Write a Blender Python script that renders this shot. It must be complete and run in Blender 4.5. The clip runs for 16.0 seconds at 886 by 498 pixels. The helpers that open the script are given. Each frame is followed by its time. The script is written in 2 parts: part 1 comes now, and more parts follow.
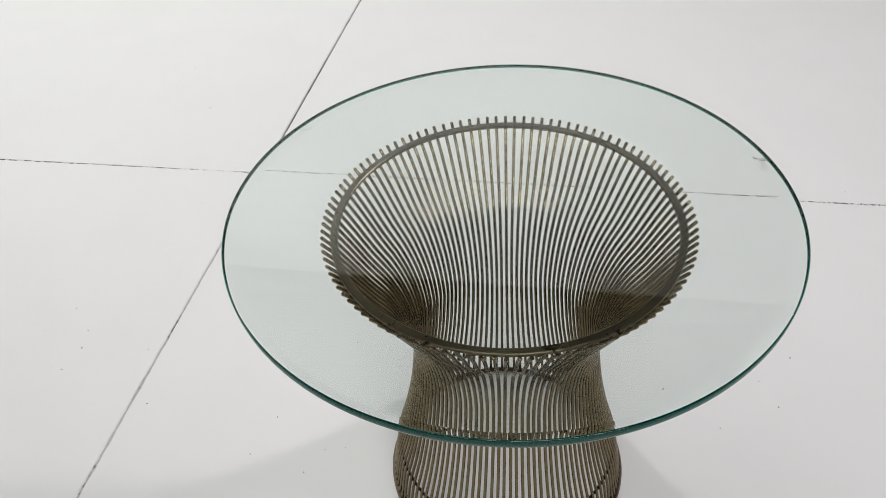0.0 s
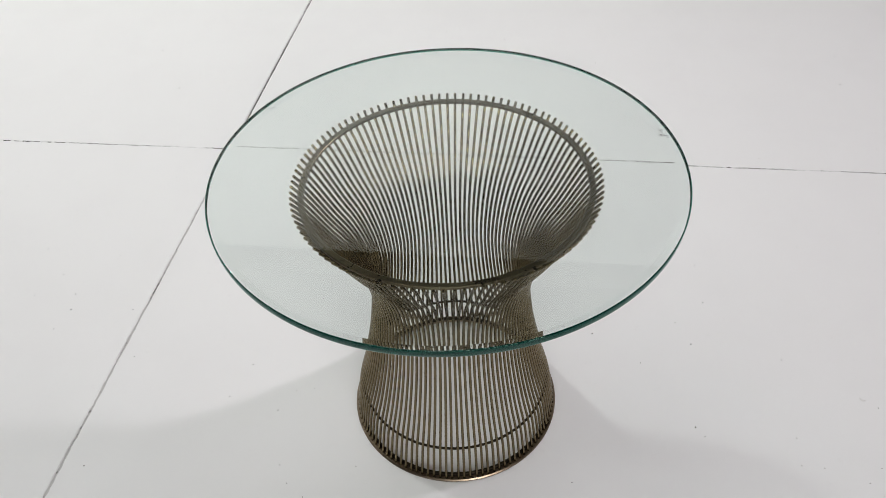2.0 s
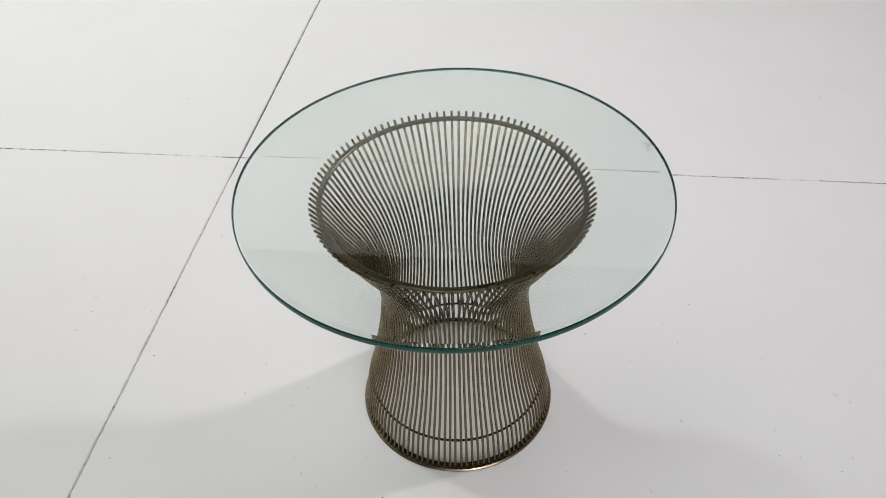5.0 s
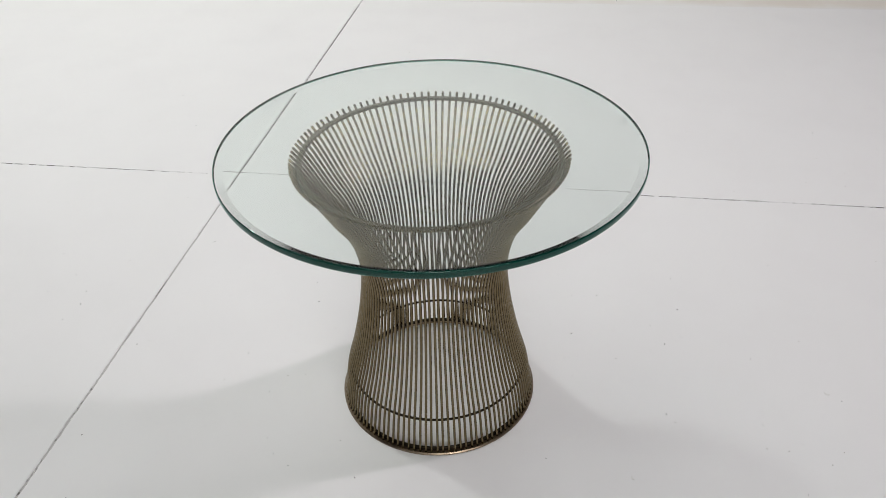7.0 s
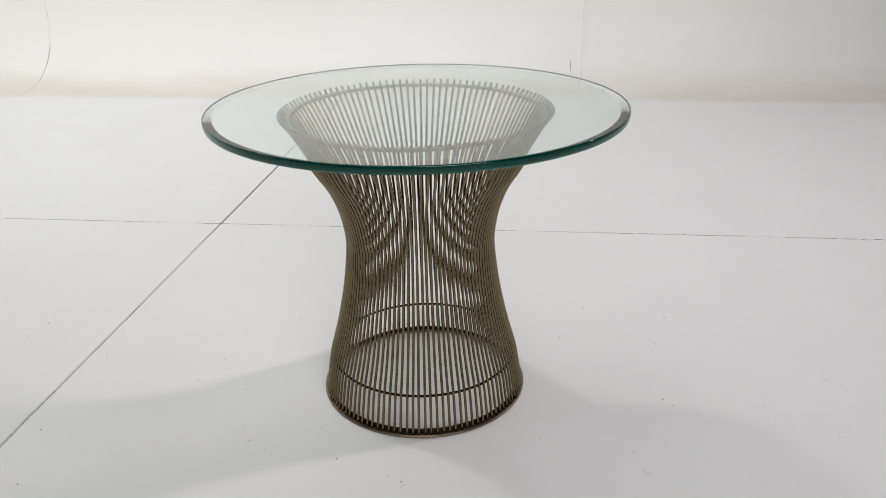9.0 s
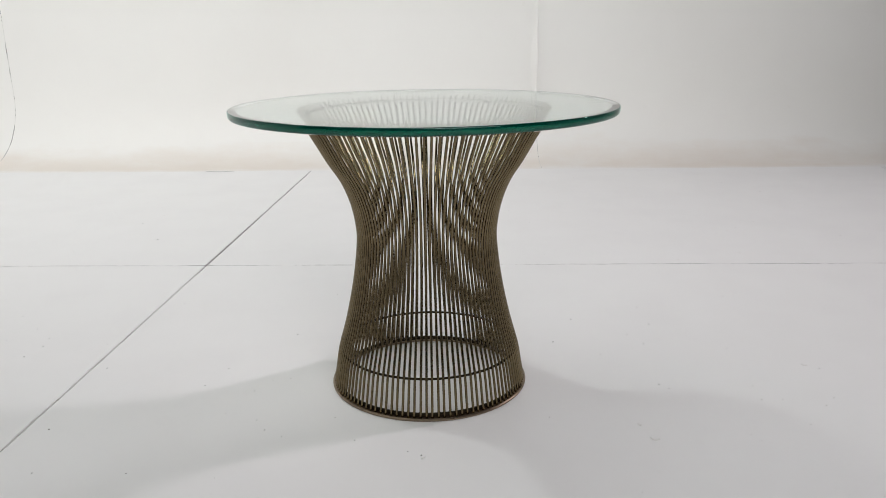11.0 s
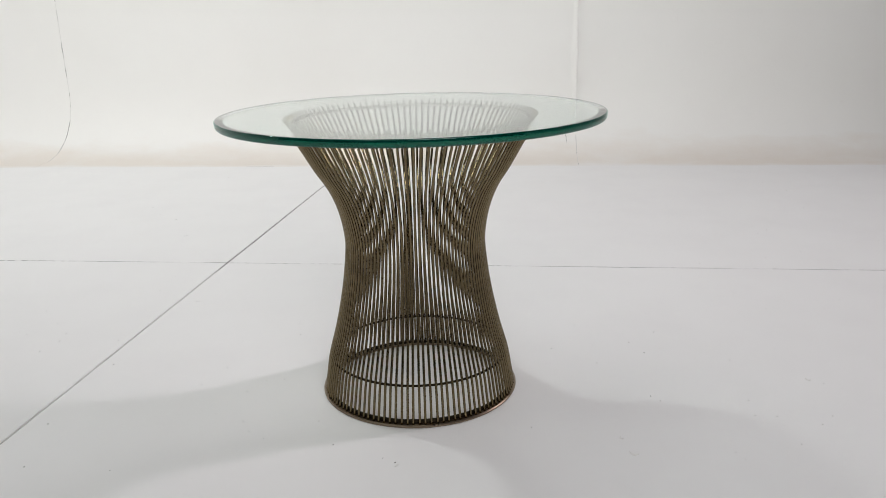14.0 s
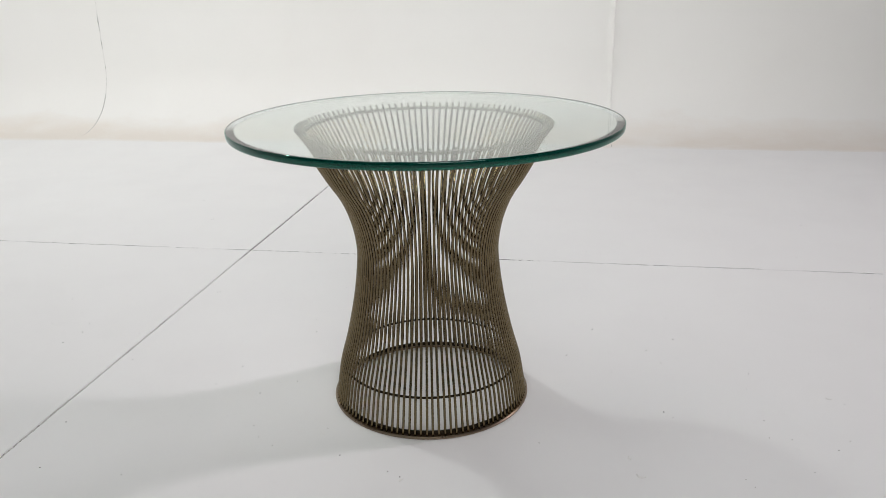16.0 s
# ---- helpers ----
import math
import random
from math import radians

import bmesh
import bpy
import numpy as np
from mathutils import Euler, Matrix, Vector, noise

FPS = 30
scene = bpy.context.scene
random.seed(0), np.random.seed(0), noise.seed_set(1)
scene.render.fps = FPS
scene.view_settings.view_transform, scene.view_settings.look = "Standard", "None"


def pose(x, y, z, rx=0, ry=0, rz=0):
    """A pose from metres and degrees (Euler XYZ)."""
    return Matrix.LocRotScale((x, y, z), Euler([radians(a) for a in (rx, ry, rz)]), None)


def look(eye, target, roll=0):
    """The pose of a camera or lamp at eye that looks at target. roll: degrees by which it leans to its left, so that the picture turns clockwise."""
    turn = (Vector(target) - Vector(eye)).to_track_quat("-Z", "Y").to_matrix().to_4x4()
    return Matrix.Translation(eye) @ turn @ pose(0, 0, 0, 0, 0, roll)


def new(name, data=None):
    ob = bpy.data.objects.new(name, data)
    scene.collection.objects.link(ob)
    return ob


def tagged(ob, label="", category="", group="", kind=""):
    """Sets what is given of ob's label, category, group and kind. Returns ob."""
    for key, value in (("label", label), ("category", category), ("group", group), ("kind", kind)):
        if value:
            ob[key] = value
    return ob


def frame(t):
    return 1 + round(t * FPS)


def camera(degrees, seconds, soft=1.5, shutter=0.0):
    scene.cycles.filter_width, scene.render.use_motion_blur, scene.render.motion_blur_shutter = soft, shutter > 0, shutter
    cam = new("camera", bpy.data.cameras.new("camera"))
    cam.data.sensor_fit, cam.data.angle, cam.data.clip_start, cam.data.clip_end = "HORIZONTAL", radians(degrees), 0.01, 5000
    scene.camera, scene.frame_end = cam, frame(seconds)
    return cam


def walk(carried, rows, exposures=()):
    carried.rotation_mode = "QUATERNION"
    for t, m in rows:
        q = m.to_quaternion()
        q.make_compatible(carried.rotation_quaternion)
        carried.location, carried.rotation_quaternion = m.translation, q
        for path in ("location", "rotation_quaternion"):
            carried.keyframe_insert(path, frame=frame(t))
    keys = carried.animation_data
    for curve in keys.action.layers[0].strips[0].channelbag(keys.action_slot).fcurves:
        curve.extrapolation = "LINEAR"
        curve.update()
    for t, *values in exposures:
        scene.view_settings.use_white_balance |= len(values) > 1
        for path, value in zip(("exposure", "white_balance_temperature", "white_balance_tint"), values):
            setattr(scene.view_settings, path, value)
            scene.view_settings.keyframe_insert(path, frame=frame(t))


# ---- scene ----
cam = camera(60.0, 16.0, soft=0.3)
ROWS = [
    (0.0, 0.0624, -0.6396, 0.9724, 48.77, 3.06, 9.14),
    (0.5, 0.0791, -0.6714, 0.9811, 48.58, 2.79, 8.46),
    (1.0, 0.0943, -0.7030, 0.9908, 48.25, 2.53, 7.84),
    (1.5, 0.1023, -0.7358, 1.0171, 47.64, 2.35, 7.21),
    (2.0, 0.1078, -0.7691, 1.0535, 47.04, 2.17, 6.58),
    (2.5, 0.1005, -0.7929, 1.0890, 46.50, 2.04, 5.97),
    (3.0, 0.0889, -0.8075, 1.1158, 46.17, 1.96, 5.50),
    (3.2, 0.0869, -0.8112, 1.1242, 46.00, 1.89, 5.37),
    (5.3, 0.1026, -0.8413, 1.1152, 47.88, 1.62, 6.58),
    (5.5, 0.1174, -0.8570, 1.1000, 48.52, 1.59, 6.97),
    (6.0, 0.1507, -0.8994, 1.0671, 50.29, 1.53, 7.72),
    (6.5, 0.1599, -0.9220, 1.0168, 52.20, 1.45, 7.96),
    (7.0, 0.1641, -0.9489, 0.9756, 54.35, 1.41, 7.94),
    (7.5, 0.1634, -0.9999, 0.9222, 56.94, 1.29, 7.51),
    (8.0, 0.1599, -1.0390, 0.8576, 59.90, 1.17, 6.96),
    (8.5, 0.1594, -1.0624, 0.7864, 63.10, 1.04, 6.60),
    (9.0, 0.1549, -1.0872, 0.7163, 66.35, 0.91, 5.91),
    (9.2, 0.1493, -1.1013, 0.6906, 67.49, 0.87, 5.56),
    (11.3, 0.0490, -1.2268, 0.5682, 74.82, 0.63, 1.19),
    (11.5, 0.0400, -1.2285, 0.5665, 75.13, 0.57, 1.08),
    (12.0, 0.0215, -1.2326, 0.5651, 75.50, 0.46, 1.02),
    (12.5, 0.0250, -1.2312, 0.5648, 75.49, 0.55, 1.65),
    (13.0, 0.0619, -1.2277, 0.5709, 75.11, 0.89, 2.89),
    (13.5, 0.1232, -1.2191, 0.5841, 74.35, 1.14, 4.52),
    (14.0, 0.1845, -1.2034, 0.5958, 73.60, 1.30, 6.22),
    (14.5, 0.2253, -1.1967, 0.6009, 73.01, 1.38, 7.68),
    (15.0, 0.2365, -1.1847, 0.6162, 72.36, 1.36, 8.67),
    (15.5, 0.2263, -1.1699, 0.6373, 71.75, 1.15, 9.13),
    (16.0, 0.2213, -1.1615, 0.6617, 70.93, 1.04, 9.25),
]
walk(cam, [(t, pose(x, y, z, rx, ry, rz)) for t, x, y, z, rx, ry, rz in ROWS],
     [(0.0, 0.0), (3.0, 0.0), (6.0, -0.03), (9.0, -0.08), (11.5, -0.12), (16.0, -0.12)])

# ---- light: a white photographic cove under soft studio lamps and an added wall fill ----
world = bpy.data.worlds.new("world")
world.use_nodes = True
world.node_tree.nodes["Background"].inputs[0].default_value = (0.9, 0.95, 1.0, 1)
world.node_tree.nodes["Background"].inputs[1].default_value = 0.02
scene.world = world


def area_lamp(name, eye, target, width, height, watts, colour, spread=180):
    data = bpy.data.lights.new(name, "AREA")
    data.shape, data.size, data.size_y, data.energy, data.color = "RECTANGLE", width, height, watts, colour
    data.spread = math.radians(spread)
    ob = new(name, data)
    ob.matrix_world = look(eye, target)
    return ob


area_lamp("overhead_softbox", (-2.0, 0.2, 3.6), (-1.6, 0.9, 0.0), 3.4, 3.0, 24.5, (0.975, 1.0, 0.950), 130)
# unseen fill lamp, added out front to brighten the cove wall
area_lamp("wall_fill", (-1.3, -2.2, 2.1), (-1.25, 2.45, 0.5), 5.6, 0.4, 21, (0.99, 1.0, 0.97), 62)
area_lamp("softbox_right", (3.5, 1.86, 2.8), (-0.6, -0.3, 0.1), 0.30, 0.30, 14.5, (1.0, 0.90, 0.975), 92)
area_lamp("softbox_left", (-2.2, 1.6, 3.0), (0, 0.2, 0.1), 0.20, 0.20, 24, (0.98, 1.0, 0.98))
area_lamp("front_bank", (1.5, -3.2, 2.0), (-0.1, 0.4, 0.2), 2.4, 0.9, 19, (0.995, 0.98, 0.975), 100)


# ---- materials ----
def shader(name):
    m = bpy.data.materials.new(name)
    m.use_nodes = True
    t = m.node_tree
    return m, t, t.nodes["Principled BSDF"]


def node(t, kind, **values):
    n = t.nodes.new(kind)
    for key, value in values.items():
        n.inputs[key.replace("_", " ")].default_value = value
    return n


def noise_at(t, scale, detail=4.0, rough=0.55, space="Object"):
    co = t.nodes.new("ShaderNodeTexCoord")
    n = node(t, "ShaderNodeTexNoise", Scale=scale, Detail=detail, Roughness=rough)
    t.links.new(co.outputs[space], n.inputs["Vector"])
    return n


def ramp(t, source, stops):
    r = t.nodes.new("ShaderNodeValToRGB")
    while len(r.color_ramp.elements) < len(stops):
        r.color_ramp.elements.new(0.5)
    for e, (at, c) in zip(r.color_ramp.elements, stops):
        e.position, e.color = at, (*c, 1) if len(c) == 3 else c
    t.links.new(source, r.inputs["Fac"])
    return r


def mix(t, fac, a, b, blend="MIX"):
    m = t.nodes.new("ShaderNodeMix")
    m.data_type, m.blend_type = "RGBA", blend
    for value, i in ((fac, 0), (a, 6), (b, 7)):
        if isinstance(value, (int, float)):
            m.inputs[i].default_value = value
        elif isinstance(value, tuple):
            m.inputs[i].default_value = (*value, 1)
        else:
            t.links.new(value, m.inputs[i])
    return m.outputs[2]


def bump(t, p, source, strength, distance):
    b = node(t, "ShaderNodeBump", Strength=strength, Distance=distance)
    t.links.new(source, b.inputs["Height"])
    t.links.new(b.outputs["Normal"], p.inputs["Normal"])


def paint(name, base, stain, scuff, rough=0.5, coarse=2.2, amount=0.35):
    """Rolled wall or floor paint: broad stains, fine scuffs, roller relief."""
    m, t, p = shader(name)
    broad = noise_at(t, coarse, 5, 0.6)
    mask = ramp(t, broad.outputs["Fac"], [(0.45, (0, 0, 0)), (0.75, (amount, amount, amount))])
    c = mix(t, mask.outputs["Color"], base, stain)
    fine = noise_at(t, 38, 6, 0.7)
    mask2 = ramp(t, fine.outputs["Fac"], [(0.62, (0, 0, 0)), (0.78, (0.3, 0.3, 0.3))])
    c = mix(t, mask2.outputs["Color"], c, scuff)
    t.links.new(c, p.inputs["Base Color"])
    r = ramp(t, broad.outputs["Fac"], [(0.3, (rough - 0.08,) * 3), (0.7, (rough + 0.1,) * 3)])
    t.links.new(r.outputs["Color"], p.inputs["Roughness"])
    relief = noise_at(t, 260, 3, 0.5)
    bump(t, p, relief.outputs["Fac"], 0.05, 0.0012)
    return m


FLOOR = paint("floor paint", (0.80, 0.795, 0.80), (0.72, 0.71, 0.72), (0.70, 0.69, 0.69), 0.55, 5.0, 0.16)
FLOOR.node_tree.nodes["Principled BSDF"].inputs["Specular IOR Level"].default_value = 0.25
WALL = paint("wall paint", (0.80, 0.79, 0.775), (0.75, 0.73, 0.71), (0.72, 0.69, 0.66), 0.6, 1.1)


def yellowed_foot(m):
    """A yellowed, scuffed band with an uneven upper edge along the foot of the cove."""
    t = m.node_tree
    p = t.nodes["Principled BSDF"]
    old = p.inputs["Base Color"].links[0].from_socket
    co = t.nodes.new("ShaderNodeTexCoord")
    sep = t.nodes.new("ShaderNodeSeparateXYZ")
    t.links.new(co.outputs["Object"], sep.inputs[0])
    stretch = node(t, "ShaderNodeMapping", Scale=(0.8, 1.0, 2.6))
    t.links.new(co.outputs["Object"], stretch.inputs[0])
    wave = node(t, "ShaderNodeTexNoise", Scale=3.0, Detail=6.0, Roughness=0.62)
    t.links.new(stretch.outputs[0], wave.inputs["Vector"])
    lift = t.nodes.new("ShaderNodeMath")
    lift.operation = "MULTIPLY_ADD"
    lift.inputs[1].default_value = -0.22
    t.links.new(wave.outputs["Fac"], lift.inputs[0])
    t.links.new(sep.outputs["Z"], lift.inputs[2])
    mask = ramp(t, lift.outputs[0], [(0.0, (0.42, 0.42, 0.42)), (0.09, (0.0, 0.0, 0.0))])
    mask.color_ramp.elements[0].position = 0.0
    shift = t.nodes.new("ShaderNodeMath")
    shift.inputs[1].default_value = 0.115
    t.links.new(lift.outputs[0], shift.inputs[0])
    t.links.new(shift.outputs[0], mask.inputs["Fac"])
    c = mix(t, mask.outputs["Color"], old, (0.66, 0.56, 0.47))
    # the floor's white laps up onto the lip with an uneven edge
    lap = t.nodes.new("ShaderNodeMath")
    lap.operation = "MULTIPLY_ADD"
    lap.inputs[1].default_value = 0.16
    t.links.new(wave.outputs["Fac"], lap.inputs[0])
    t.links.new(sep.outputs["Y"], lap.inputs[2])
    less = t.nodes.new("ShaderNodeMath")
    less.operation = "SUBTRACT"
    less.inputs[1].default_value = 2.13
    t.links.new(lap.outputs[0], less.inputs[0])
    white = ramp(t, less.outputs[0], [(0.0, (1, 1, 1)), (0.075, (0, 0, 0))])
    t.links.new(mix(t, white.outputs["Color"], c, (0.80, 0.795, 0.80)), p.inputs["Base Color"])


yellowed_foot(WALL)
GAP = paint("dusty joint", (0.11, 0.105, 0.10), (0.04, 0.037, 0.034), (0.08, 0.09, 0.085), 0.8, 22, 0.95)


def joint_fill(name, light, dirt, where):
    """Old filler in a board joint: paint broken by streaks of dirt."""
    m, t, p = shader(name)
    g = noise_at(t, 95, 5, 0.7)
    broad = noise_at(t, 9, 3, 0.6)
    both = t.nodes.new("ShaderNodeMath")
    both.operation = "MULTIPLY_ADD"
    both.inputs[1].default_value = 0.8
    t.links.new(broad.outputs["Fac"], both.inputs[0])
    t.links.new(g.outputs["Fac"], both.inputs[2])
    c = ramp(t, both.outputs[0], [(where, light), (where + 0.06, tuple(0.55 * v for v in light)), (where + 0.13, dirt)])
    t.links.new(c.outputs["Color"], p.inputs["Base Color"])
    p.inputs["Roughness"].default_value = 0.85
    bump(t, p, g.outputs["Fac"], 0.6, 0.002)
    return m


FILL = joint_fill("painted filler", (0.79, 0.785, 0.79), (0.15, 0.145, 0.14), 0.85)
FILL_DIRTY = joint_fill("dirty filler", (0.50, 0.49, 0.485), (0.14, 0.135, 0.13), 0.91)
FILL_PALE = joint_fill("pale filler", (0.56, 0.55, 0.565), (0.30, 0.29, 0.29), 0.98)
SEAM_FILL = joint_fill("seam filler", (0.66, 0.65, 0.635), (0.10, 0.095, 0.09), 0.97)
ROOM = paint("studio wall", (0.04, 0.04, 0.04), (0.03, 0.03, 0.03), (0.05, 0.05, 0.05), 0.7, 1.0)
CEIL = paint("studio ceiling", (0.05, 0.05, 0.05), (0.035, 0.035, 0.035), (0.06, 0.06, 0.06), 0.8, 1.0)
FLAKE = paint("loose paint", (0.76, 0.75, 0.74), (0.6, 0.58, 0.56), (0.5, 0.48, 0.46), 0.5, 60, 0.6)


def metal(name, base, tarnish, rough):
    m, t, p = shader(name)
    p.inputs["Metallic"].default_value = 1.0
    spots = noise_at(t, 260, 4, 0.65)
    each = t.nodes.new("ShaderNodeObjectInfo")
    shift = t.nodes.new("ShaderNodeVectorMath")
    shift.operation = "ADD"
    far = t.nodes.new("ShaderNodeMath")
    far.operation = "MULTIPLY"
    far.inputs[1].default_value = 9.0
    t.links.new(each.outputs["Random"], far.inputs[0])
    t.links.new(spots.inputs["Vector"].links[0].from_socket, shift.inputs[0])
    t.links.new(far.outputs[0], shift.inputs[1])
    t.links.new(shift.outputs[0], spots.inputs["Vector"])
    pit = ramp(t, spots.outputs["Fac"], [(0.62, (0, 0, 0)), (0.70, (0.75, 0.75, 0.75))])
    blotch = noise_at(t, 22, 4, 0.6)
    tone = ramp(t, blotch.outputs["Fac"], [(0.35, base), (0.7, tuple(v * 0.86 for v in base))])
    t.links.new(mix(t, pit.outputs["Color"], tone.outputs["Color"], tarnish), p.inputs["Base Color"])
    r = ramp(t, blotch.outputs["Fac"], [(0.3, (rough - 0.06,) * 3), (0.7, (rough + 0.08,) * 3)])
    t.links.new(r.outputs["Color"], p.inputs["Roughness"])
    bump(t, p, spots.outputs["Fac"], 0.15, 0.0004)
    return m


NICKEL = metal("bronzed nickel", (0.205, 0.160, 0.090), (0.010, 0.008, 0.005), 0.18)
RING = metal("brushed nickel ring", (0.120, 0.096, 0.064), (0.03, 0.022, 0.016), 0.30)
# much darker than the rods; for the base band and tie ring
BAND = metal("dark metal band", (0.032, 0.025, 0.017), (0.012, 0.010, 0.008), 0.5)
BASE = metal("worn nickel base", (0.27, 0.21, 0.15), (0.04, 0.03, 0.022), 0.30)


def glass(name, tint):
    m, t, p = shader(name)
    g = node(t, "ShaderNodeBsdfGlass", Color=(*tint, 1), Roughness=0.0, IOR=1.52)
    t.links.new(g.outputs["BSDF"], t.nodes["Material Output"].inputs["Surface"])
    return m


GLASS = glass("clear float glass", (0.985, 0.99, 0.988))


EDGE, t, p = shader("green glass edge")
deep = node(t, "ShaderNodeBsdfRefraction", Color=(0.04, 0.26, 0.20, 1), Roughness=0.0, IOR=1.52)
cloud = node(t, "ShaderNodeBsdfDiffuse", Color=(0.0, 0.46, 0.33, 1))
gloss = node(t, "ShaderNodeBsdfGlossy", Color=(0.85, 0.95, 0.92, 1), Roughness=0.0)
body = node(t, "ShaderNodeMixShader", Fac=0.07)
skin = node(t, "ShaderNodeMixShader")
facing = node(t, "ShaderNodeFresnel", IOR=1.52)
t.links.new(deep.outputs["BSDF"], body.inputs[1])
t.links.new(cloud.outputs["BSDF"], body.inputs[2])
t.links.new(facing.outputs["Fac"], skin.inputs["Fac"])
t.links.new(body.outputs["Shader"], skin.inputs[1])
t.links.new(gloss.outputs["BSDF"], skin.inputs[2])
t.links.new(skin.outputs["Shader"], t.nodes["Material Output"].inputs["Surface"])
TINT, t, p = shader("glass tint sheet")
clear = node(t, "ShaderNodeBsdfTransparent", Color=(0.925, 0.968, 0.950, 1))
t.links.new(clear.outputs["BSDF"], t.nodes["Material Output"].inputs["Surface"])
m, t, p = shader("dark grit")
g = noise_at(t, 300, 3)
t.links.new(ramp(t, g.outputs["Fac"], [(0.3, (0.015, 0.014, 0.012)), (0.7, (0.07, 0.06, 0.05))]).outputs["Color"], p.inputs["Base Color"])
p.inputs["Roughness"].default_value = 0.9
GRIT = m


# ---- mesh helpers ----
def mesh_of(name, bm, *materials, smooth=False):
    bmesh.ops.recalc_face_normals(bm, faces=bm.faces)
    me = bpy.data.meshes.new(name)
    bm.to_mesh(me)
    bm.free()
    for mat in materials:
        me.materials.append(mat)
    if smooth:
        me.polygons.foreach_set("use_smooth", [True] * len(me.polygons))
    return me


def part(name, bm, material, parent, label="", smooth=False):
    mats = material if isinstance(material, tuple) else (material,)
    ob = new(name, mesh_of(name, bm, *mats, smooth=smooth))
    ob.parent = parent
    return tagged(ob, label)


def lathe(profile, steps, closed=True):
    """A ring or disc from (radius, height) points; closed joins the last point to the first."""
    bm = bmesh.new()
    rings = []
    for k in range(steps):
        a = 2 * math.pi * k / steps
        rings.append([bm.verts.new((r * math.cos(a), r * math.sin(a), z)) for r, z in profile])
    n = len(profile)
    for k in range(steps):
        p, q = rings[k], rings[(k + 1) % steps]
        for i in range(n if closed else n - 1):
            bm.faces.new((p[i], p[(i + 1) % n], q[(i + 1) % n], q[i]))
    return bm


def box(bm, x0, x1, y0, y1, z0, z1):
    v = [bm.verts.new(c) for c in ((x0, y0, z0), (x1, y0, z0), (x1, y1, z0), (x0, y1, z0), (x0, y0, z1), (x1, y0, z1), (x1, y1, z1), (x0, y1, z1))]
    for f in ((0, 1, 2, 3), (4, 5, 6, 7), (0, 1, 5, 4), (1, 2, 6, 5), (2, 3, 7, 6), (3, 0, 4, 7)):
        bm.faces.new([v[i] for i in f])


# ---- structure ----
JOINT_X, JOINT_Y = -0.608, 0.663
bm = bmesh.new()
box(bm, -5.0, 5.5, -4.2, 3.6, -0.15, -0.0028)
floor = tagged(new("floor", mesh_of("floor", bm, GAP)), "white painted board floor with open joints", "floor", kind="structure")


def panel(x0, x1, y0, y1, gap_x, gap_y, rng):
    """A painted board: uneven edges rounded over into the joints."""
    def line(a, b):
        n = max(2, int(math.dist(a, b) / 0.009))
        return [(a[0] + (b[0] - a[0]) * i / n, a[1] + (b[1] - a[1]) * i / n) for i in range(n)]
    x0, x1, y0, y1 = x0 + gap_x, x1 - gap_x, y0 + gap_y, y1 - gap_y
    edge = line((x0, y0), (x1, y0)) + line((x1, y0), (x1, y1)) + line((x1, y1), (x0, y1)) + line((x0, y1), (x0, y0))
    cx, cy = (x0 + x1) / 2, (y0 + y1) / 2
    bm = bmesh.new()
    loops = []
    wob = [(rng.uniform(-0.0009, 0.0009), rng.uniform(-0.0009, 0.0009)) for _ in edge]
    for inset, z in ((0.0, -0.0042), (0.0, -0.0014), (0.0006, -0.0004), (0.0018, 0.0)):
        loops.append([bm.verts.new((x + dx - math.copysign(inset, x - cx), y + dy - math.copysign(inset, y - cy), z)) for (x, y), (dx, dy) in zip(edge, wob)])
    for a, b in zip(loops, loops[1:]):
        for i in range(len(edge)):
            j = (i + 1) % len(edge)
            bm.faces.new((a[i], a[j], b[j], b[i]))
    bm.faces.new(loops[-1])
    return bm


rng = random.Random(5)
xs = (-5.0, JOINT_X - 2.44, JOINT_X, JOINT_X + 2.44, 5.5)
ys = (-4.2, JOINT_Y - 2.44, JOINT_Y - 1.22, JOINT_Y, 2.16, 3.6)
for x0, x1 in zip(xs, xs[1:]):
    for y0, y1 in zip(ys, ys[1:]):
        part("board", panel(x0, x1, y0, y1, 0.0030 if y0 >= JOINT_Y else 0.0020, 0.0014, rng), FLOOR, floor)

# old paint that fills most of the cross joint, dirtier filler in the long one
OPEN = [(-1.27, -1.02), (-0.945, -0.895), (-0.86, -0.81), (0.40, 0.44), (0.87, 1.02)]
bm = bmesh.new()
x = -3.0
for x0, x1 in OPEN + [(3.0, 3.0)]:
    while x < x0:
        n = min(rng.uniform(0.02, 0.12), x0 - x)
        box(bm, x, x + n, JOINT_Y - rng.uniform(0.0014, 0.0026), JOINT_Y + rng.uniform(0.0014, 0.0026), -0.0040, rng.uniform(-0.0006, 0.0002))
        x += n + rng.choice((0.001, 0.002, 0.004))
    while x < x1:
        n = rng.uniform(0.004, 0.02)
        box(bm, x, x + n, JOINT_Y - 0.0020, JOINT_Y + rng.uniform(-0.0014, 0.0012), -0.0040, -rng.uniform(0.0006, 0.0018))
        x += n + rng.choice((0.008, 0.016, 0.028))
    x = x1
part("joint_filler", bm, FILL, floor, "white paint filling the board joint")
bm = bmesh.new()
for x0, x1 in OPEN:
    x = x0
    while x < x1:
        n = rng.uniform(0.006, 0.028)
        mid = JOINT_Y + rng.uniform(-0.0006, 0.0006)
        box(bm, x, x + n, mid - rng.uniform(0.0007, 0.0014), mid + rng.uniform(0.0007, 0.0014), -0.0030, -0.0006)
        x += n + rng.choice((0.006, 0.010, 0.020))
part("joint_dirt", bm, GAP, floor, "dark dirt packed in the open joint")
bm = bmesh.new()
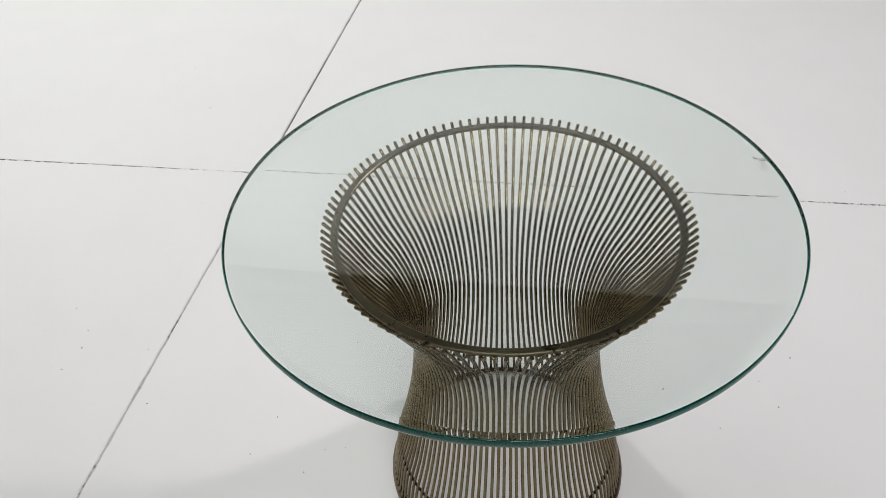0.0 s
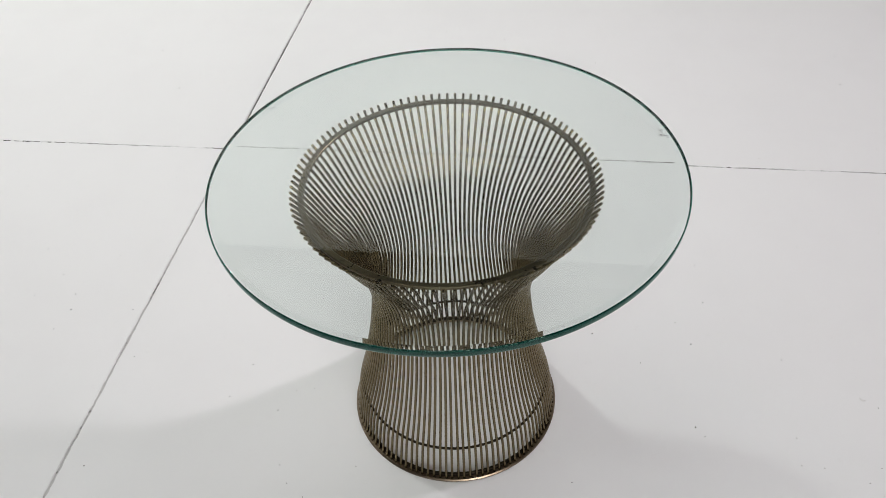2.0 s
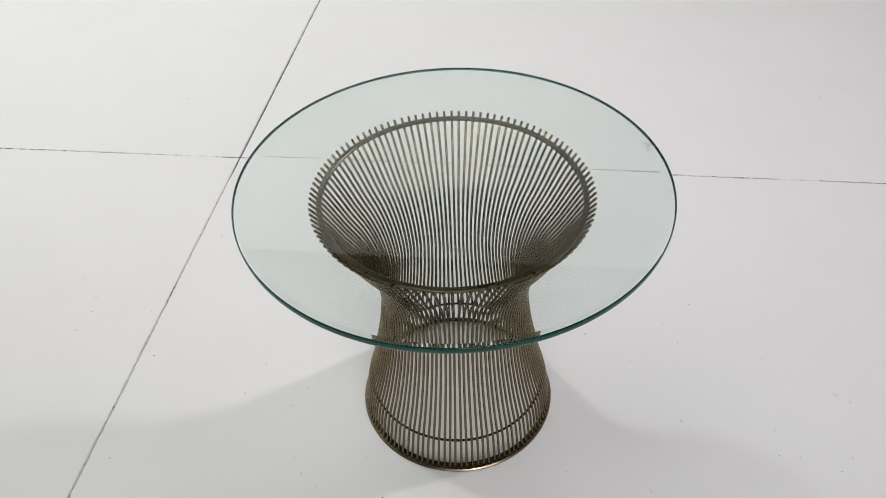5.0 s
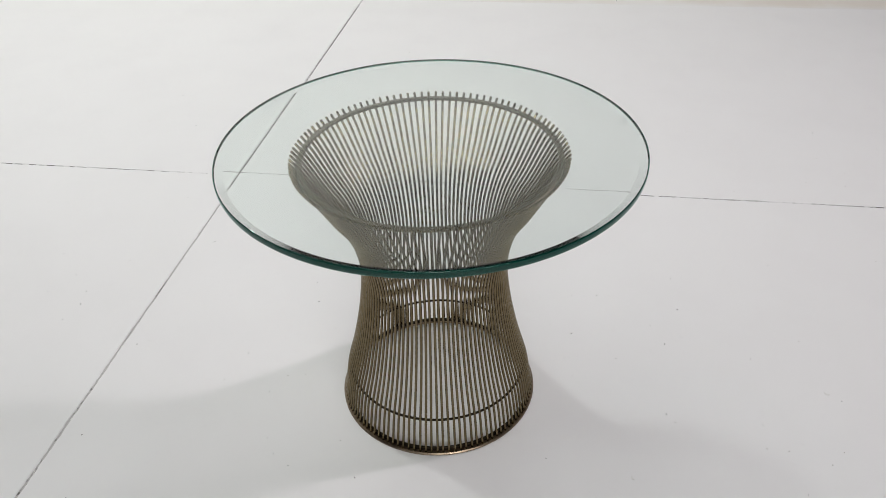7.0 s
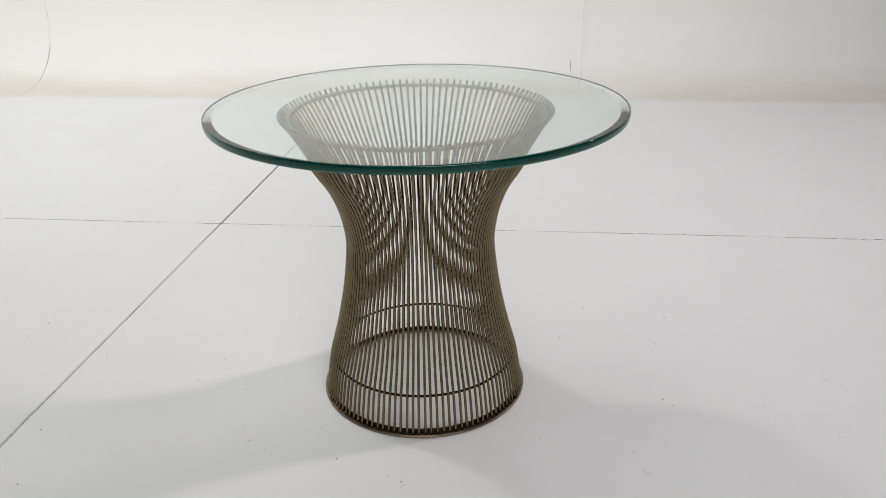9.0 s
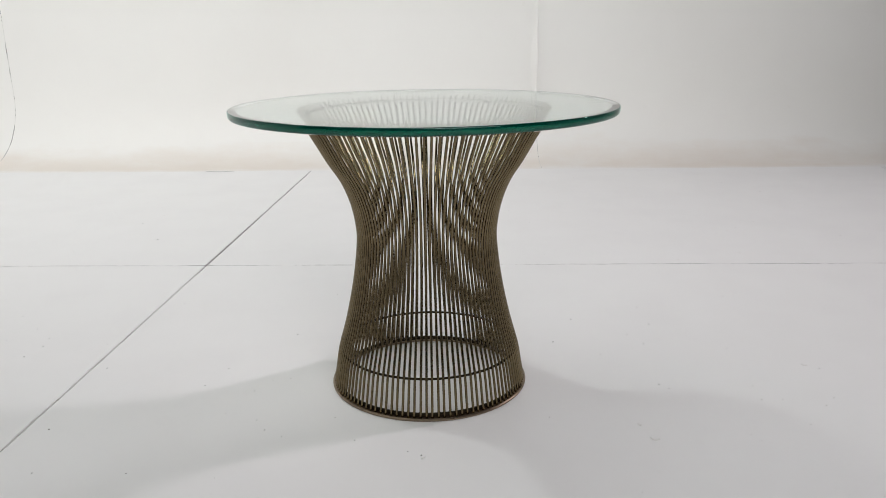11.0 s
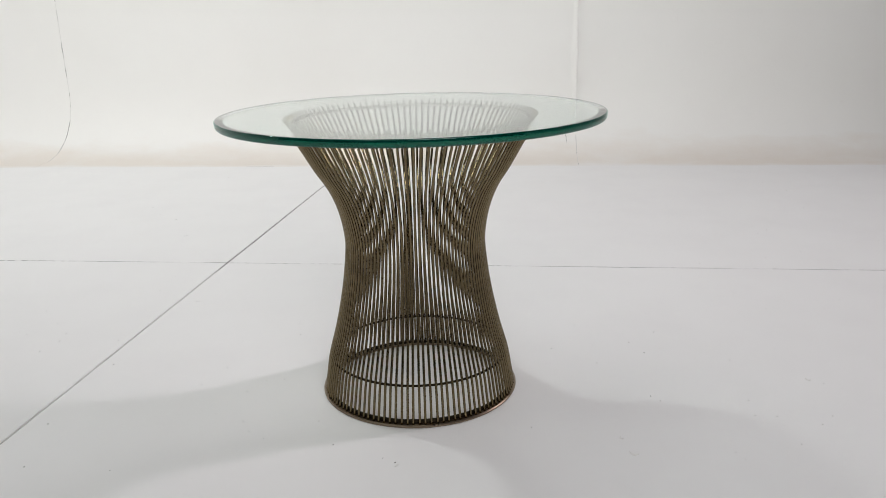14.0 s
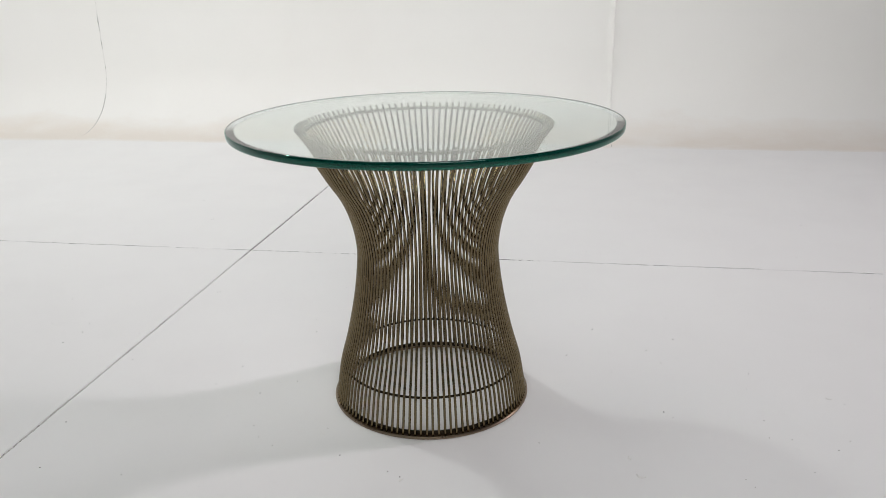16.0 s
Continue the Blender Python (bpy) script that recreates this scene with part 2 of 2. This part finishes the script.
y = -1.9
while y < 0.55:
    n = rng.uniform(0.01, 0.06)
    box(bm, JOINT_X - 0.0022, JOINT_X + 0.0022, y, y + n, -0.0040, -rng.uniform(0.0009, 0.0020))
    y += n
part("joint_filler", bm, FILL_DIRTY, floor, "dirty grey filler in the board joint")
# past the crossing the filler keeps to one side and leaves a dark slit
bm = bmesh.new()
y, side = 0.665, 0.0
while y < 1.99:
    n = rng.uniform(0.03, 0.09)
    side = min(max(side + rng.uniform(-0.0006, 0.0006), -0.0012), 0.0008)
    box(bm, JOINT_X - 0.0031, JOINT_X + side, y, y + n, -0.0040, -rng.uniform(0.0012, 0.0016))
    y += n
box(bm, JOINT_X - 0.0031, JOINT_X + 0.0031, 1.995, 2.12, -0.0040, -0.0005)
part("joint_filler", bm, FILL_PALE, floor, "pale grey filler along one side of the joint")

WALL_Y, WALL_TOP, COVE = 2.45, 3.0, 0.30
PROFILE = [(0.38, 0.0002), (0.345, 0.0012), (0.30, 0.003)]
PROFILE += [(COVE - COVE * math.sin(math.radians(a)), 0.003 + COVE - COVE * math.cos(math.radians(a))) for a in range(6, 91, 6)]
PROFILE += [(0.0, 0.6), (0.0, 1.2), (0.0, 2.0), (0.0, WALL_TOP)]
BACK = [(-0.04, WALL_TOP), (-0.04, -0.003), (0.38, -0.003)]


def sweep(path):
    """Extrudes the cove's section along path: (x, y, inward x, inward y)."""
    bm = bmesh.new()
    rows = []
    section = PROFILE + BACK
    for x, y, ix, iy in path:
        rows.append([bm.verts.new((x + ix * u, y + iy * u, z)) for u, z in section])
    n = len(section)
    for a, b in zip(rows, rows[1:]):
        for i in range(n):
            j = (i + 1) % n
            f = bm.faces.new((a[i], a[j], b[j], b[i]))
            f.smooth = i < len(PROFILE) - 1
    for cap in (bm.faces.new(rows[0]), bm.faces.new(rows[-1])):
        for e in cap.edges:
            e.smooth = False
    for f in bm.faces:
        if not f.smooth:
            for e in f.edges:
                e.smooth = False
    return bm


SEAM_L, SEAM_R, SEAM_FAR = -2.09, 0.397, 2.88
wall_back = tagged(new("wall_back"), "white cove wall curving into the floor, with open panel seams", "wall", kind="structure")
for x0, x1 in ((SEAM_L, SEAM_R), (SEAM_R, SEAM_FAR)):
    xs = np.linspace(x0 + 0.0012, x1 - 0.0012, 12)
    part("wall_panel", sweep([(x, WALL_Y, 0, -1) for x in xs]), (WALL,), wall_back)
turn = [math.radians(a) for a in range(0, 91, 6)]
left = [(SEAM_L - 0.0012 - 2.0 * math.sin(a), WALL_Y - 2.0 + 2.0 * math.cos(a), math.sin(a), -math.cos(a)) for a in turn]
right = [(SEAM_FAR + 0.0012 + 2.0 * math.sin(a), WALL_Y - 2.0 + 2.0 * math.cos(a), -math.sin(a), -math.cos(a)) for a in turn]
wl = new("wall_left", mesh_of("wall_left", sweep(left + [(left[-1][0], -1.8, 1, 0)]), WALL))
tagged(wl, "white cove wall turning the corner", "wall", kind="structure")
wr = new("wall_right", mesh_of("wall_right", sweep(right + [(right[-1][0], -1.8, -1, 0)]), WALL))
tagged(wr, "white cove wall turning the corner", "wall", kind="structure")
# battens behind the seams
for x in (SEAM_L, SEAM_R, SEAM_FAR):
    bm = bmesh.new()
    lo = [bm.verts.new((x - 0.006, WALL_Y - u + 0.0012, z - (0.0012 if u > 0.01 else 0))) for u, z in PROFILE]
    hi = [bm.verts.new((x + 0.006, WALL_Y - u + 0.0012, z - (0.0012 if u > 0.01 else 0))) for u, z in PROFILE]
    for i in range(len(PROFILE) - 1):
        f = bm.faces.new((lo[i], lo[i + 1], hi[i + 1], hi[i]))
        f.material_index = 0 if x == SEAM_R and PROFILE[i][1] > 0.03 else 1
    part("seam_batten", bm, (FILL_DIRTY, SEAM_FILL), wall_back)
    bm = bmesh.new()
    box(bm, x - 0.0013, x + 0.0013, WALL_Y - 0.0002, WALL_Y + 0.001, 1.0, WALL_TOP - 0.002)
    part("seam_filler", bm, WALL, wall_back)



def cove_y(z):
    """The wall face at height z."""
    k = max(COVE + 0.003 - z, 0.0)
    return WALL_Y - COVE + math.sqrt(max(COVE * COVE - k * k, 0.0))


# the wall covering lifts along the seam
bm = bmesh.new()
rows = []
for i in range(33):
    z = 0.09 + 0.022 * i
    w = math.sin(math.pi * i / 32) ** 0.7 * (0.85 + 0.15 * math.sin(i * 0.5))
    y = cove_y(z)
    rows.append([bm.verts.new(c) for c in ((SEAM_R - 0.003 - 0.026 * w, y - 0.0003, z), (SEAM_R - 0.007 * w, y - 0.0012 - 0.0045 * w, z), (SEAM_R + 0.0012 + 0.002 * w, y - 0.0014 - 0.0170 * w, z),
                                           (SEAM_R + 0.0012 + 0.002 * w, y - 0.0008 - 0.0170 * w, z), (SEAM_R - 0.003, y - 0.0001, z))])
for a, b in zip(rows, rows[1:]):
    for k in range(5):
        bm.faces.new((a[k], a[(k + 1) % 5], b[(k + 1) % 5], b[k]))
bm.faces.new(rows[0])
bm.faces.new(rows[-1])
part("lifted_edge", bm, WALL, wall_back, "lifted paint edge along the seam")


def hairline(x0, x1, z0, z1, width, material=None):
    """A dark crack that follows the cove."""
    bm = bmesh.new()
    rows = []
    for i in range(11):
        s = i / 10
        x, z = x0 + (x1 - x0) * s + 0.0006 * math.sin(7 * s), z0 + (z1 - z0) * s
        w = width * (0.35 + math.sin(math.pi * s)) / 2
        y = cove_y(z)
        rows.append([bm.verts.new(c) for c in ((x - w, y - 0.0016, z), (x + w, y - 0.0016, z), (x + w, y + 0.002, z), (x - w, y + 0.002, z))])
    for a, b in zip(rows, rows[1:]):
        for k in range(4):
            bm.faces.new((a[k], a[(k + 1) % 4], b[(k + 1) % 4], b[k]))
    bm.faces.new(rows[0])
    bm.faces.new(rows[-1])
    part("crack", bm, material or GRIT, wall_back, "short dark crack in the paint")


hairline(0.353, 0.351, 0.060, 0.112, 0.0013)
for z0, z1, w in ((0.470, 0.555, 0.0030), (0.385, 0.44, 0.0020), (0.075, 0.17, 0.0024), (0.022, 0.072, 0.0034), (0.006, 0.020, 0.0030)):
    hairline(SEAM_L, SEAM_L, z0, z1, w, FILL_DIRTY)
bm = bmesh.new()
box(bm, -1.066, -0.944, 2.0674, 2.0688, -0.001, 0.0014)
part("lip_gap", bm, FILL_DIRTY, wall_back, "open dark gap at the cove's lip")

for name, c in (("wall_front", (-5.0, 5.5, -4.2, -4.1)), ("wall_rear", (-5.0, 5.5, 3.5, 3.6)), ("wall_side_1", (-5.0, -4.9, -4.1, 3.5)), ("wall_side_2", (5.4, 5.5, -4.1, 3.5))):
    bm = bmesh.new()
    box(bm, *c, 0.001, 4.3)
    tagged(new(name, mesh_of(name, bm, ROOM)), "plain dark grey studio wall", "wall", kind="structure")
bm = bmesh.new()
box(bm, -5.0, 5.5, -4.2, 3.6, 4.3, 4.4)
tagged(new("ceiling", mesh_of("ceiling", bm, CEIL)), "plain dark studio ceiling", "ceiling", kind="structure")

# ---- the table ----
table = tagged(new("side_table"), "round glass-topped side table on a flared bronzed wire base", "table")
RODS, ROD_R, LEAN = 108, 0.0020, 0.3
CENTRE = [(0.1605, 0.004), (0.1560, 0.030), (0.1500, 0.064), (0.1360, 0.1137), (0.1222, 0.177), (0.1141, 0.235), (0.1131, 0.269),
          (0.1204, 0.311), (0.1350, 0.349), (0.1554, 0.3815), (0.1810, 0.427), (0.1970, 0.4492)]


def smooth_line(points, each):
    out = []
    for i in range(len(points) - 1):
        p0, p1, p2, p3 = (Vector(points[min(max(i + k, 0), len(points) - 1)]) for k in (-1, 0, 1, 2))
        for j in range(each):
            s = j / each
            out.append(0.5 * (2 * p1 + (p2 - p0) * s + (2 * p0 - 5 * p1 + 4 * p2 - p3) * s * s + (3 * p1 - p0 - 3 * p2 + p3) * s ** 3))
    return out + [Vector(points[-1])]


def rod():
    """One bent rod; it leans a little to the side on its way up."""
    line = smooth_line(CENTRE, 3)
    bm = bmesh.new()
    rings = []
    for i, p in enumerate(line):
        d = (line[min(i + 1, len(line) - 1)] - line[max(i - 1, 0)]).normalized()
        n = Vector((d.y, -d.x))
        rings.append([bm.verts.new((p.x + n.x * ROD_R * math.cos(a), ROD_R * math.sin(a), p.y + n.y * ROD_R * math.cos(a))) for a in np.linspace(0, 2 * math.pi, 10, endpoint=False)])
    d = (line[-1] - line[-2]).normalized()
    tip = [bm.verts.new((line[-1].x + d.x * 0.0009 + (v.co.x - line[-1].x) * 0.65, v.co.y * 0.65, line[-1].y + d.y * 0.0009 + (v.co.z - line[-1].y) * 0.65)) for v in rings[-1]]
    rings.append(tip)
    for a, b in zip(rings, rings[1:]):
        for k in range(10):
            bm.faces.new((a[k], a[(k + 1) % 10], b[(k + 1) % 10], b[k]))
    bm.faces.new(rings[0])
    bm.faces.new(rings[-1])
    for v in bm.verts:
        v.co.rotate(Euler((0, 0, 0.015 + 0.062 * v.co.z)))
    return bm


rod_mesh = mesh_of("rod", rod(), NICKEL, smooth=True)
rng = random.Random(11)
for k in range(RODS):
    ob = new("rod", rod_mesh)
    ob.parent = table
    ob.matrix_basis = pose(0, 0, 0, LEAN, 0, 0) @ pose(0, 0, 0, 0, 0, 360 * (k + rng.uniform(-0.05, 0.05)) / RODS)


def bar(r0, r1, z0, z1, b, steps=160):
    return lathe([(r0 + b, z0), (r1 - b, z0), (r1, z0 + b), (r1, z1 - b), (r1 - b, z1), (r0 + b, z1), (r0, z1 - b), (r0, z0 + b)], steps)


ring = part("top_ring", bar(0.1810, 0.1893, -0.0023, 0.0023, 0.0008), RING, table, "flat nickel ring inside the rod tips")
ring.matrix_basis = pose(0, 0, 0.4418, 0.5, 0, 0)
part("base_ring", bar(0.1534, 0.1652, 0.0, 0.0050, 0.0016), BASE, table, "flat nickel floor ring")
part("base_band", bar(0.1537, 0.1580, 0.0046, 0.0108, 0.0008), BAND, table, "very dark metal band inside the rods")
wire = [(0.1462 + 0.0020 * math.cos(a), 0.063 + 0.0020 * math.sin(a)) for a in np.linspace(0, 2 * math.pi, 8, endpoint=False)]
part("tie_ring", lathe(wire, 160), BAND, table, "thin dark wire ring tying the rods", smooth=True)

# the top: flat above, a wide polished bevel below, rounded edge
R, TOP, UNDER = 0.3040, 0.4642, 0.4508
edge = [(R - 0.0008, TOP - 0.0002), (R - 0.0003, TOP - 0.0008), (R, TOP - 0.0018), (R, TOP - 0.0048), (R - 0.0002, TOP - 0.0076), (R - 0.0009, TOP - 0.0097), (R - 0.0021, TOP - 0.0111)]
prof = [(0.0, TOP), (0.1, TOP), (0.2, TOP), (R - 0.0015, TOP)] + edge + [(0.2905, UNDER), (0.2, UNDER), (0.1, UNDER), (0.0, UNDER)]
bm = bmesh.new()
steps, rings = 256, []
for r, z in prof:
    rings.append([bm.verts.new((0, 0, z))] if r == 0 else [bm.verts.new((r * math.cos(2 * math.pi * k / steps), r * math.sin(2 * math.pi * k / steps), z)) for k in range(steps)])
for i, (a, b) in enumerate(zip(rings, rings[1:])):
    for k in range(steps):
        j = (k + 1) % steps
        f = bm.faces.new([a[0], b[k], b[j]] if len(a) == 1 else [a[k], a[j], b[0]] if len(b) == 1 else [a[k], a[j], b[j], b[k]])
        f.material_index = 1 if 3 <= i <= 9 else 0
        f.smooth = 3 <= i <= 9
top = part("glass_top", bm, (GLASS, EDGE), table, "clear round glass with a green bevelled edge")
top.matrix_basis = pose(-0.0006, 0.016, 0, LEAN, 0, 0)
top.visible_shadow = False
# added sheet inside the disc: tints the glass and casts its faint shadow
bm = bmesh.new()
bm.faces.new([bm.verts.new(((R - 0.004) * math.cos(2 * math.pi * k / 128), (R - 0.004) * math.sin(2 * math.pi * k / 128), TOP - 0.004)) for k in range(128)])
part("glass_tint_sheet", bm, TINT, top, "pale green tint sheet added inside the glass")

# a grey reflection at the glass bevel, painted as a thin patch
REFLECTION, t, p = shader("painted reflection")
p.inputs["Base Color"].default_value = (0.45, 0.45, 0.44, 1)
p.inputs["Roughness"].default_value = 0.8
streak = noise_at(t, 60, 3, 0.5)
t.links.new(ramp(t, streak.outputs["Fac"], [(0.40, (0, 0, 0)), (0.70, (0.16, 0.16, 0.16))]).outputs["Color"], p.inputs["Alpha"])


def grey_reflection(x, y, turn, length, width):
    bm = bmesh.new()
    rng = random.Random(int(1000 * length))
    outer = [bm.verts.new((0.5 * length * math.cos(a) * rng.uniform(0.7, 1.1), 0.5 * width * math.sin(a) * rng.uniform(0.6, 1.1), 0)) for a in np.linspace(0, 2 * math.pi, 14, endpoint=False)]
    bm.faces.new(outer)
    ob = part("grey_reflection", bm, REFLECTION, top, "faint grey patch painted as a reflection in the glass")
    ob.matrix_basis = pose(x + 0.001, y - 0.016, TOP + 0.0001, 0, 0, turn)
    ob.visible_shadow = False


grey_reflection(0.272, 0.106, 115, 0.030, 0.014)

# ---- grit and flakes on the floor ----
SPECKS = [(-0.84, 0.16), (-0.76, 0.17), (-0.76, 0.08), (-0.75, 0.13), (-0.81, 0.22), (-0.88, 0.29), (-0.63, 0.14), (-0.58, 0.03), (-0.56, 0.37), (-0.29, 0.25),
          (-0.27, 0.19), (-0.36, 0.03), (-0.38, -0.04), (-0.29, -0.06), (-0.26, -0.16), (-0.24, -0.19), (-0.21, -0.21), (-0.57, -0.19), (-0.53, -0.31), (-0.4, -0.31),
          (-0.1, -0.22), (-0.02, -0.25), (0.0, -0.26), (0.192, -0.148), (0.387, -0.033), (0.43, 0.34), (0.433, 0.242), (0.28, 0.27), 
          (0.4, 0.14), (0.23, 0.15), (0.68, 0.03), (0.58, -0.17), (-0.84, 0.92), (-0.96, 1.12), (1.14, 1.565), (0.87, 1.03), (-0.836, 0.924), (-0.566, 0.368)]
rng = random.Random(3)
bm = bmesh.new()
for x, y in SPECKS:
    s = rng.uniform(0.0007, 0.0012)
    made = bmesh.ops.create_icosphere(bm, subdivisions=1, radius=s, matrix=pose(x, y, s * 0.35, 0, 0, rng.uniform(0, 180)) @ Matrix.Diagonal((rng.uniform(0.8, 1.6), 1, 0.5, 1)))
    for v in made["verts"]:
        v.co += Vector((rng.uniform(-1, 1), rng.uniform(-1, 1), 0)) * s * 0.25
grit = tagged(new("grit", mesh_of("grit", bm, GRIT)), "dark specks of grit scattered over the white floor", "grit", kind="stuff")

# crumbs of paint along the joints
rng = random.Random(21)
bm = bmesh.new()
for k in range(150):
    along = rng.uniform(-1.0, 1.9) if k % 2 else rng.uniform(-1.6, 1.9)
    side = rng.choice((-1, 1)) * rng.uniform(0.0012, 0.0042)
    x, y = (JOINT_X + side, along) if k % 2 else (along, JOINT_Y + side)
    s = rng.uniform(0.0006, 0.0018)
    stretch = Matrix.Diagonal((0.8, rng.uniform(1, 3), 0.4, 1)) if k % 2 else Matrix.Diagonal((rng.uniform(1, 3), 0.8, 0.4, 1))
    bmesh.ops.create_icosphere(bm, subdivisions=1, radius=s, matrix=pose(x, y, s * 0.2) @ stretch)
crumbs = tagged(new("paint_crumbs", mesh_of("paint_crumbs", bm, FLAKE, smooth=True)), "small crumbs of white paint along the floor joints", "paint crumbs", kind="stuff")

# fainter dust between the larger specks
rng = random.Random(8)
bm = bmesh.new()
for k in range(90):
    x, y = rng.uniform(-1.3, 1.3), rng.uniform(-0.4, 1.9)
    if math.hypot(x, y) > 0.17:
        s = rng.uniform(0.0004, 0.0008)
        bmesh.ops.create_icosphere(bm, subdivisions=1, radius=s, matrix=pose(x, y, s * 0.3) @ Matrix.Diagonal((rng.uniform(0.8, 1.8), 1, 0.4, 1)))
for x, y in ((0.31, 0.091), (0.40, -0.049), (0.54, -0.039), (0.57, -0.089), (0.63, -0.109), (0.548, 0.117), (0.378, 0.188), (0.537, -0.088), (0.654, -0.082)):
    bmesh.ops.create_icosphere(bm, subdivisions=1, radius=0.0009, matrix=pose(x, y, 0.0003, 0, 0, 900 * x) @ Matrix.Diagonal((1.5, 1, 0.4, 1)))
m, t, p = shader("pale dust")
g = noise_at(t, 90, 2)
t.links.new(ramp(t, g.outputs["Fac"], [(0.35, (0.16, 0.14, 0.12)), (0.65, (0.42, 0.39, 0.36))]).outputs["Color"], p.inputs["Base Color"])
p.inputs["Roughness"].default_value = 0.9
dust = tagged(new("dust", mesh_of("dust", bm, m)), "faint dust specks on the white floor", "dust", kind="stuff")


def flake(x, y, turn, length, width, curl):
    """A curled sliver of paint lying on the boards."""
    bm = bmesh.new()
    rows = []
    for i in range(9):
        s = i / 8
        w = width * math.sin(math.pi * (0.08 + 0.84 * s))
        bend = 0.25 * length * math.sin(math.pi * s)
        lift = curl * (2 * s - 1) ** 2
        rows.append([bm.verts.new(c) for c in (((s - 0.5) * length, bend - w / 2, 0.0008 + lift), ((s - 0.5) * length, bend + w / 2, 0.0004), ((s - 0.5) * length, bend + w / 2, 0.0), ((s - 0.5) * length, bend - w / 2, 0.0002 + lift * 0.9))])
    for a, b in zip(rows, rows[1:]):
        for k in range(4):
            bm.faces.new((a[k], a[(k + 1) % 4], b[(k + 1) % 4], b[k]))
    bm.faces.new(rows[0])
    bm.faces.new(rows[-1])
    ob = new("paint_flake", mesh_of("paint_flake", bm, FLAKE))
    ob.matrix_world = pose(x, y, 0.0, 0, 0, turn)
    return tagged(ob, "curled sliver of white paint lying on the floor", "paint flake", "loose paint flakes")


flake(0.338, -0.212, 160, 0.014, 0.004, 0.0012)
flake(0.325, -0.170, 120, 0.008, 0.003, 0.001)
flake(0.004, -0.268, 60, 0.008, 0.004, 0.001)
flake(0.660, 0.045, 150, 0.009, 0.003, 0.001)
